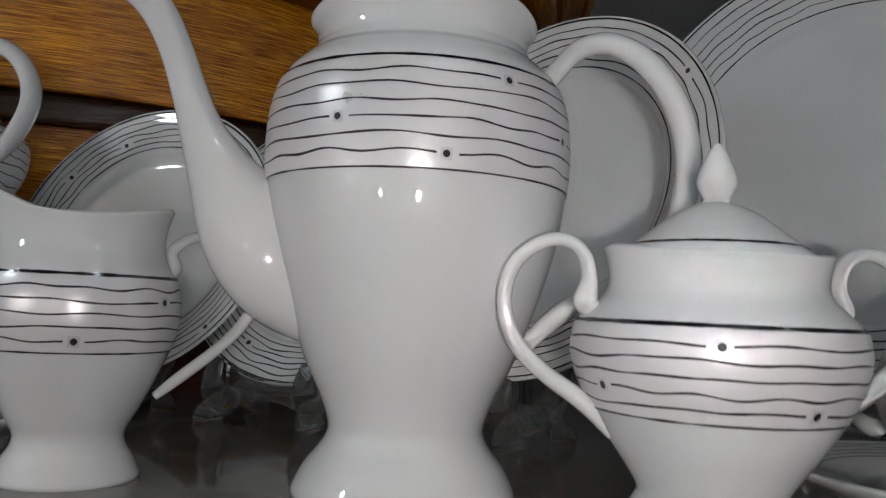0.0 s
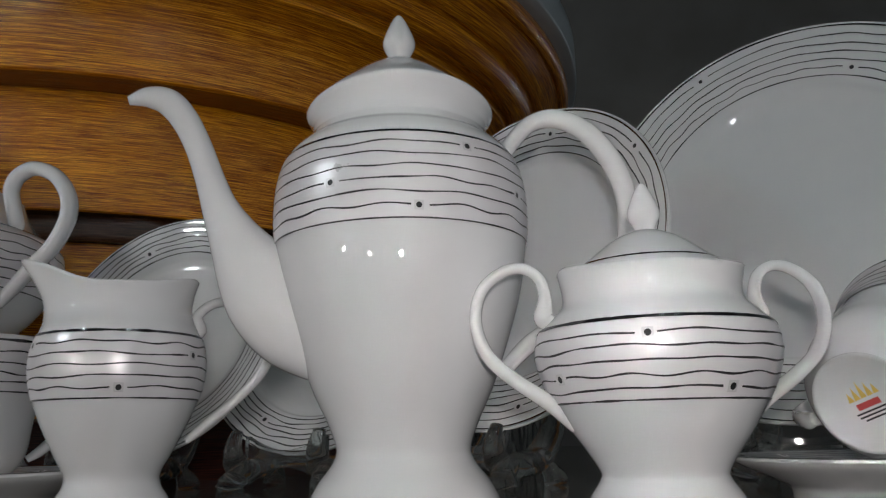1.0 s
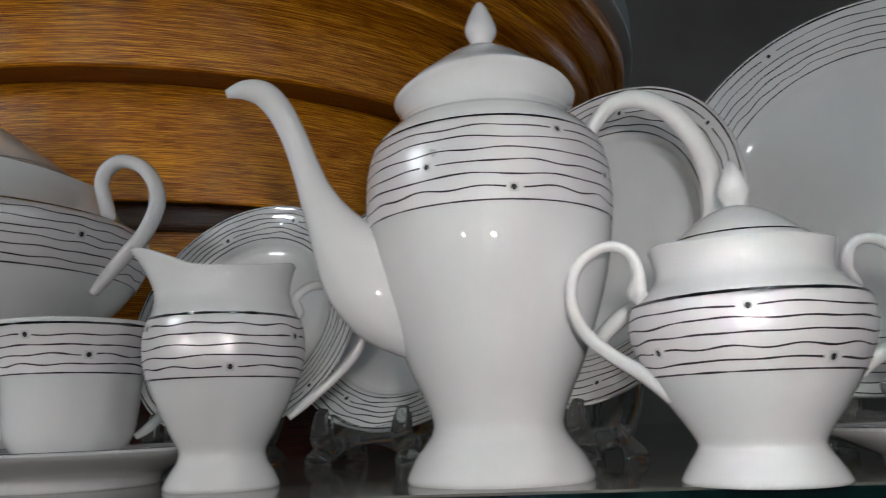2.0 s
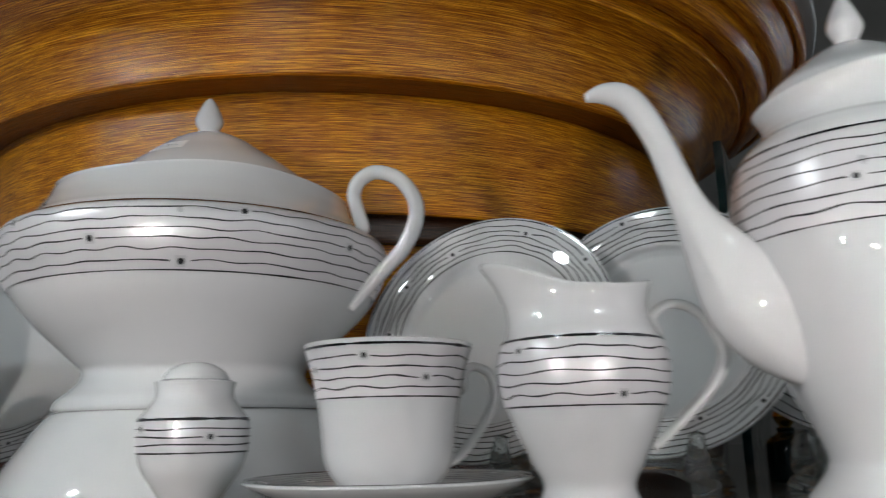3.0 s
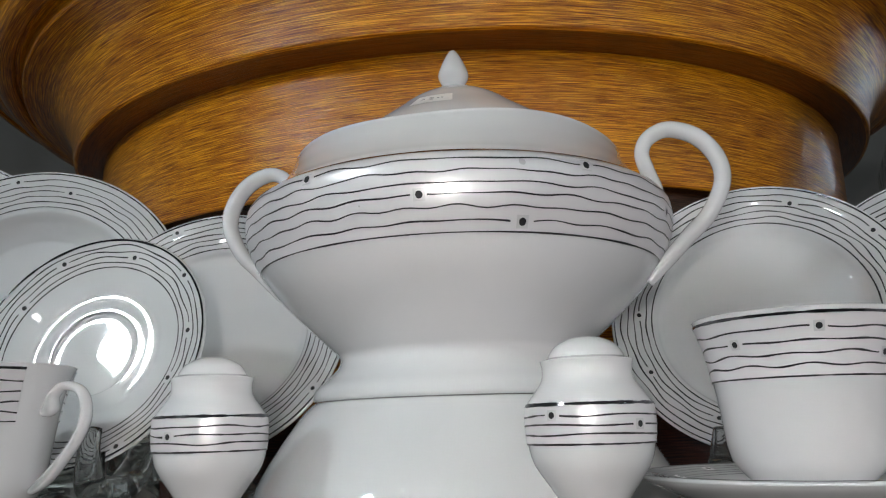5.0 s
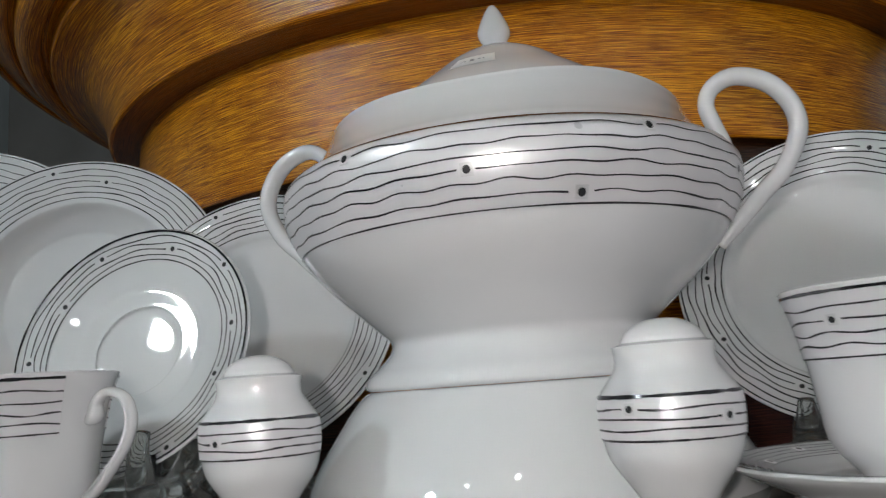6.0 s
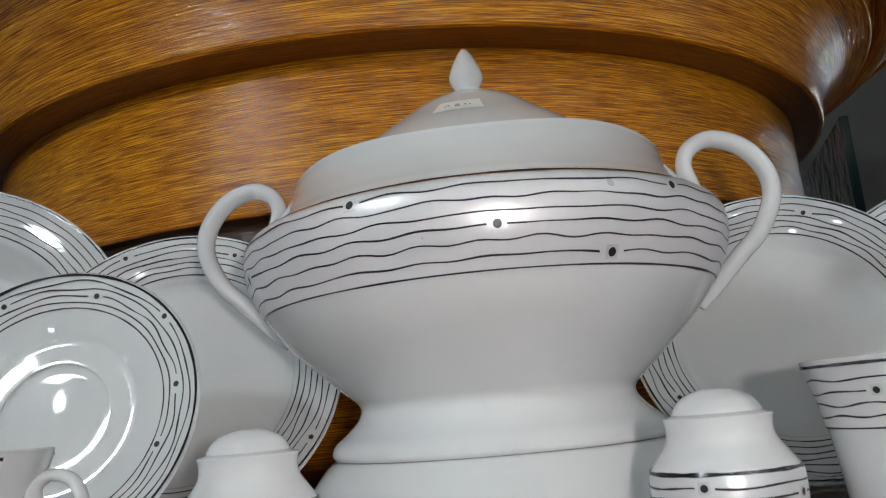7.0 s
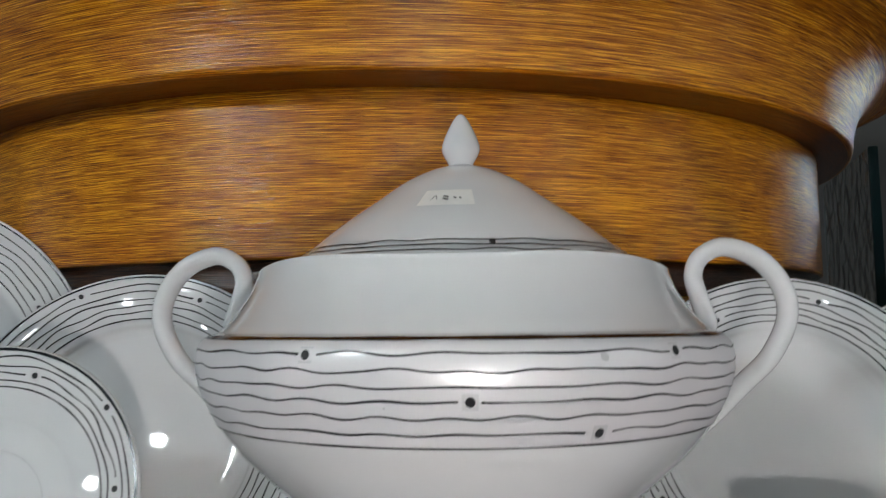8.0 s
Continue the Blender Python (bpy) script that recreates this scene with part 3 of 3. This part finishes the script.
def tureen(x, y, turn):
    bowl = empty("upturned_bowl", x, y)
    part("body", lathe(smooth([(0.1225, 0.0), (0.1225, 0.0), (0.119, 0.011), (0.1115, 0.0245), (0.1035, 0.0365), (0.0955, 0.0475), (0.0900, 0.0535), (0.0868, 0.0557), (0.084, 0.056), (0.084, 0.056), (0.0, 0.056)], 5) + smooth([(0, 0.051), (0.08, 0.05), (0.1, 0.035), (0.119, 0.0), (0.1225, 0.0)], 3), 120), porcelain, bowl)
    tagged(bowl, "white porcelain bowl turned upside down under the tureen", "bowl")
    top = empty("soup_tureen", x, y, 0.0563, turn)
    k = 0.0563
    out = smooth([(0.0872, 0.0), (0.0885, 0.0025), (0.0865, 0.0075), (0.0795, 0.0135), (0.0737, 0.02), (0.0728, 0.0255), (0.0782, 0.031), (0.0885, 0.0405), (0.1005, 0.0515), (0.1105, 0.062), (0.1185, 0.073), (0.1253, 0.086), (0.128, 0.0955), (0.1284, 0.1025), (0.1270, 0.1090), (0.1225, 0.1130), (0.1185, 0.1148), (0.112, 0.122), (0.1055, 0.133), (0.1022, 0.1425), (0.1015, 0.1455)])
    prof = [(0, 0.004), (0.08, 0.004), (0.084, 0.0)] + out + smooth([(0.1003, 0.146), (0.099, 0.145), (0.1, 0.138), (0.115, 0.11), (0.122, 0.095), (0.08, 0.04), (0, 0.03)], 3)

    def rim(a, r, z):
        w = max(0.0, min(1.0, (z - 0.118) / 0.026))
        return r * (1 - 0.075 * w * math.sin(a) ** 2), z + w * (-0.00175 * math.cos(2 * a) - 0.0014 * math.cos(4 * a) - 0.0009)

    part("body", lathe(prof, 120, rim), porcelain, top)
    skin = Skin([p for p in out if 0.055 < p[1] < 0.1145])
    decorate(top, skin, [z - k for z in (0.1350, 0.1410, 0.1467, 0.1518, 0.1574, 0.1634)], 0.1684 - k, 0.1300 - k, 61,
             [(2, -94.5 - turn), (0, -72 - turn), (5, -57 - turn), (5, -122 - turn), (2, -162 - turn), (3, -24 - turn), (4, 60), (1, 120)], amp=0.0007, width=0.0008, thick=0.0015, dot=0.0018)
    lid_out = smooth([(0.0985, 0.1345), (0.0985, 0.1345), (0.0935, 0.141), (0.0815, 0.1512), (0.0625, 0.1665), (0.0439, 0.1795), (0.03, 0.189), (0.0175, 0.1952), (0.0065, 0.1985)])
    lid = part("lid", lathe([(0, 0.1345)] + lid_out, 100), porcelain, top)
    lid.scale = (1, 0.81, 1)
    part("knob", lathe([(0, 0.1975)] + smooth(knob_profile(0.0097, 0.1975, 0.2256)), 48), porcelain, top)
    ls = Skin([p for p in lid_out if 0.138 < p[1] < 0.19])
    rng = random.Random(71)
    for zz in (0.1535, 0.1512, 0.1489, 0.1466):
        part("wavy_line", print_line(ls, zz, wave(rng, 0.0003, 0.08), 0.0006, 71), ink, lid)
    part("dot", print_dot(ls, 0.1523, -87 - turn, 0.0014, 0.0026), (ink, halo), lid)
    label = print_band(ls, 0.1712, 0.1798, 0.0005, 4, 8, (-118 - turn, -90 - turn))
    sticker = part("sticker", label, paper, lid, "small paper sticker with faint pen marks")
    marks = bmesh.new()
    for a0, a1, z0, z1 in ((-97, -95.6, 0.1745, 0.1765), (-95.2, -93.8, 0.1765, 0.1747), (-91, -88, 0.1764, 0.1757), (-91, -88, 0.1750, 0.1743), (-85.5, -84, 0.1756, 0.1751), (-82.5, -81.4, 0.1754, 0.1749)):
        q = [ls.at(zz, radians(aa - 15 - turn), 0.0008) for zz, aa in ((z0, a0), (z1, a1), (z1 - 0.0008, a1), (z0 - 0.0008, a0))]
        marks.faces.new([marks.verts.new(v) for v in q])
    part("pen_marks", marks, ink, lid, "unreadable pen strokes on the sticker")
    pts = [(0.1165, 0.1705), (0.1205, 0.1722), (0.1165, 0.1860), (0.1142, 0.197), (0.1185, 0.2062), (0.1300, 0.2105), (0.1457, 0.2043), (0.1562, 0.1905), (0.1578, 0.1748), (0.149, 0.1568), (0.1365, 0.1445), (0.1225, 0.130), (0.112, 0.119)]
    rad = [0.003, 0.0045, 0.0046, 0.0045, 0.0046, 0.0048, 0.005, 0.005, 0.0049, 0.0048, 0.0047, 0.0042, 0.003]
    for s in (1, -1):
        part("handle", tube([(s * r, 0, z - k) for r, z in pts], rad, 1.35), porcelain, top)
    return tagged(top, "large two-handled white porcelain soup tureen with lid", "tureen")


def plate(x, y, z, R, yaw, lean, seed, label, soup=False):
    """A leaning plate whose rim's centre is at x, y, z; it faces the front, turned by yaw and laid back by lean."""
    top = empty("plate", 0, 0)
    h = 0.022 if not soup else 0.028
    top.matrix_world = pose(x, y, z, 0, 0, yaw) @ pose(0, 0, 0, 90 - lean) @ pose(0, 0, -h)
    well = 0.70
    inner = smooth([(0.0, 0.006), (R * 0.55, 0.006), (R * (well - 0.03), 0.0085), (R * (well + 0.01), h * 0.58), (R * 0.76, h * 0.68), (R * 0.9, h * 0.87), (R * 0.985, h - 0.001), (R, h)], 5)
    if soup:
        inner = smooth([(0.0, 0.0055), (R * 0.46, 0.0058), (R * 0.56, 0.0085), (R * 0.645, 0.0165), (R * 0.69, 0.0232), (R * 0.712, 0.0248), (R * 0.76, 0.0255), (R * 0.9, 0.0268), (R * 0.985, h - 0.0006), (R, h)], 5)
    outer = smooth([(R + 0.0008, h - 0.0012), (R * 0.98, h - 0.0035), (R * 0.75, h * 0.5), (R * 0.6, 0.004), (R * 0.57, 0.0), (R * 0.57, 0.0), (R * 0.54, 0.0), (R * 0.53, 0.003), (0, 0.003)], 4)
    part("body", lathe(inner + outer, 112), porcelain, top)
    skin = Skin([p for p in inner if p[0] > R * 0.6], by=0)
    rng = random.Random(seed)
    keys = [R * q for q in (0.775, 0.815, 0.855, 0.895, 0.94)]
    dots = [(rng.choice((1, 4)) if i % 2 else rng.choice((0, 2, 3)), i * 36 + rng.uniform(-9, 9)) for i in range(10)]
    decorate(top, skin, keys, R * 0.988, R * 0.735, seed, dots, amp=0.0006, thick=0.0012, width=0.0009, band=False, dot=0.0015)
    return tagged(top, label, "plate", "plates of the set")


coffee_pot(0.0163, 0.337, 10.5)
sugar_bowl(0.1190, 0.2915, 3)
creamer(-0.114, 0.341, 13)
saucer(-0.2095, 0.381)
cup(-0.2095, 0.380, 0.0079, 28, "white porcelain coffee cup standing on its saucer")
shaker(-0.4757, 0.392, 83, [(1, -112), (0, 25), (2, 120)])
shaker(-0.3025, 0.359, 89, [(2, -128), (1, -50), (0, 90)])
tureen(-0.363, 0.5, -10)

PLATES = [
    (-0.1707, 0.5476, 0.1103, 0.0962, -16.4, 19.6, 101, "white porcelain dessert plate leaning on a glass stand", False),
    (-0.0510, 0.5315, 0.1101, 0.0930, -21.4, 18.5, 103, "white porcelain side plate leaning on a glass stand", False),
    (0.0811, 0.5, 0.1459, 0.1178, -43.8, 16.3, 107, "white porcelain plate leaning behind the coffee pot", False),
    (0.2700, 0.4860, 0.1740, 0.1456, -36.0, 13.5, 109, "large white porcelain dinner plate on a glass stand", False),
    (-0.5459, 0.5644, 0.1146, 0.0983, 1.6, 21.6, 113, "white porcelain dessert plate leaning beside the tureen", False),
    (-0.7088, 0.6111, 0.1442, 0.1169, 13.2, 9.5, 127, "white porcelain soup plate with a wide rim", True),
    (-0.8376, 0.6290, 0.1578, 0.1400, 18.5, 14.0, 131, "white porcelain plate at the end of the row", False),
]


def glass_stand(x, y, turn, spread=0.03, tall=1.0):
    """A moulded clear glass easel: two curled legs and a bar."""
    top = empty("glass_stand", x, y, 0, turn)
    for s in (-1, 1):
        u = s * spread
        part("leg", tube([(u, -0.0265, 0.036 * tall), (u, -0.0305, 0.026 * tall), (u, -0.026, 0.015), (u, -0.012, 0.0125), (u, 0.008, 0.0155), (u, 0.024, 0.030), (u, 0.036, 0.052)],
                         [0.0028, 0.0042, 0.0062, 0.0072, 0.0072, 0.006, 0.004], 1.5, 12, 5, (1, 0, 0)), glass, top)
        for v, w in ((-0.027, 0.0085), (0.022, 0.0075)):
            part("foot", tube([(u + s * 0.004, v, 0.0004), (u + s * 0.003, v, 0.004), (u, v * 0.85, 0.011), (u, v * 0.6, 0.016)], [w, w * 0.95, w * 0.65, w * 0.5], 1.1, 12, 4, (1, 0, 0)), glass, top)
    web = bmesh.new()
    steps = 12
    rows = []
    for i in range(steps + 1):
        q = -1 + 2 * i / steps
        low, high = 0.0135 - 0.011 * q * q, 0.024 + 0.009 * q * q
        rows.append([web.verts.new((q * spread * 0.97, y0, z)) for y0, z in ((-0.019, low), (-0.019, high), (-0.013, high), (-0.013, low))])
    for p, q in zip(rows, rows[1:]):
        for k in range(4):
            web.faces.new((p[k], p[(k + 1) % 4], q[(k + 1) % 4], q[k]))
    web.faces.new(rows[0])
    web.faces.new(rows[-1])
    flat_part("web", web, glass, top)
    part("bar", tube([(-spread, 0.004, 0.015), (0, 0.004, 0.0175), (spread, 0.004, 0.015)], [0.0042, 0.0036, 0.0042], 1.3, 10), glass, top)
    return tagged(top, "moulded clear glass plate stand on the shelf", "plate stand", "glass plate stands")


for x, y, z, R, yaw, lean, seed, words, deep in PLATES:
    plate(x, y, z, R, yaw, lean, seed, words, deep)
    off = R * math.sin(radians(lean)) - 0.004
    glass_stand(x + off * math.sin(radians(yaw)), y - off * math.cos(radians(yaw)), yaw)
glass_stand(-0.5872, 0.4749 - 0.016, -3.7, 0.036, 1.25)
saucer(0, 0, pose(-0.5869, 0.4754, 0.0934, 0, 0, -4.6) @ pose(0, 0, 0, 72.2) @ Matrix.Scale(1.06, 4) @ pose(0, 0, -0.019), "white porcelain saucer leaning on a clear stand")
cup(-0.597, 0.400, 0.0, -6, "white porcelain coffee cup standing beside the shaker")
saucer(0.2315, 0.325)
cup(0, 0, 0, 0, "white porcelain cup lying on its side on a saucer", pose(0.198, 0.288, 0.0392, 0, 0, -52) @ pose(0, 0, 0, -70) @ pose(0, 0, 0, 0, 0, 160), True)


# ---- things in the depth of the display ----


def glass_partition(x, y):
    top = empty("glass_partition", x, y, 0, -20)
    flat_part("pane", box(-0.004, 0.004, -0.12, 0.12, 0.0, 0.345, 0.001), glass, top)
    flat_part("edge_strip", box(-0.0045, 0.0045, -0.124, -0.1205, 0.0, 0.345, 0.0008), edge_green, top, "polished green edge")
    return tagged(top, "upright clear glass partition with green edge", "glass partition")


def bottle(x, y):
    top = empty("bottle", x, y)
    part("body", lathe(smooth([(0, 0.0), (0.017, 0.0), (0.017, 0.0), (0.0185, 0.002), (0.0185, 0.03), (0.016, 0.037), (0.008, 0.042), (0.0075, 0.047), (0, 0.047)], 4), 40), edge_green, top)
    part("stopper", lathe(smooth([(0.0055, 0.047), (0.006, 0.049), (0.010, 0.055), (0.010, 0.059), (0.005, 0.065), (0, 0.066)], 4), 10), gold, top, "faceted gold stopper")
    return tagged(top, "small dark green bottle with gold stopper", "bottle")


gold = mixed(material("gold", (0.7, 0.45, 0.1), 0.2, 1.0), 80.0, (0.6, 0.36, 0.07), (0.8, 0.55, 0.15))
glass_partition(0.118, 0.95)
bottle(0.046, 0.6).scale = (0.8, 0.8, 0.8)
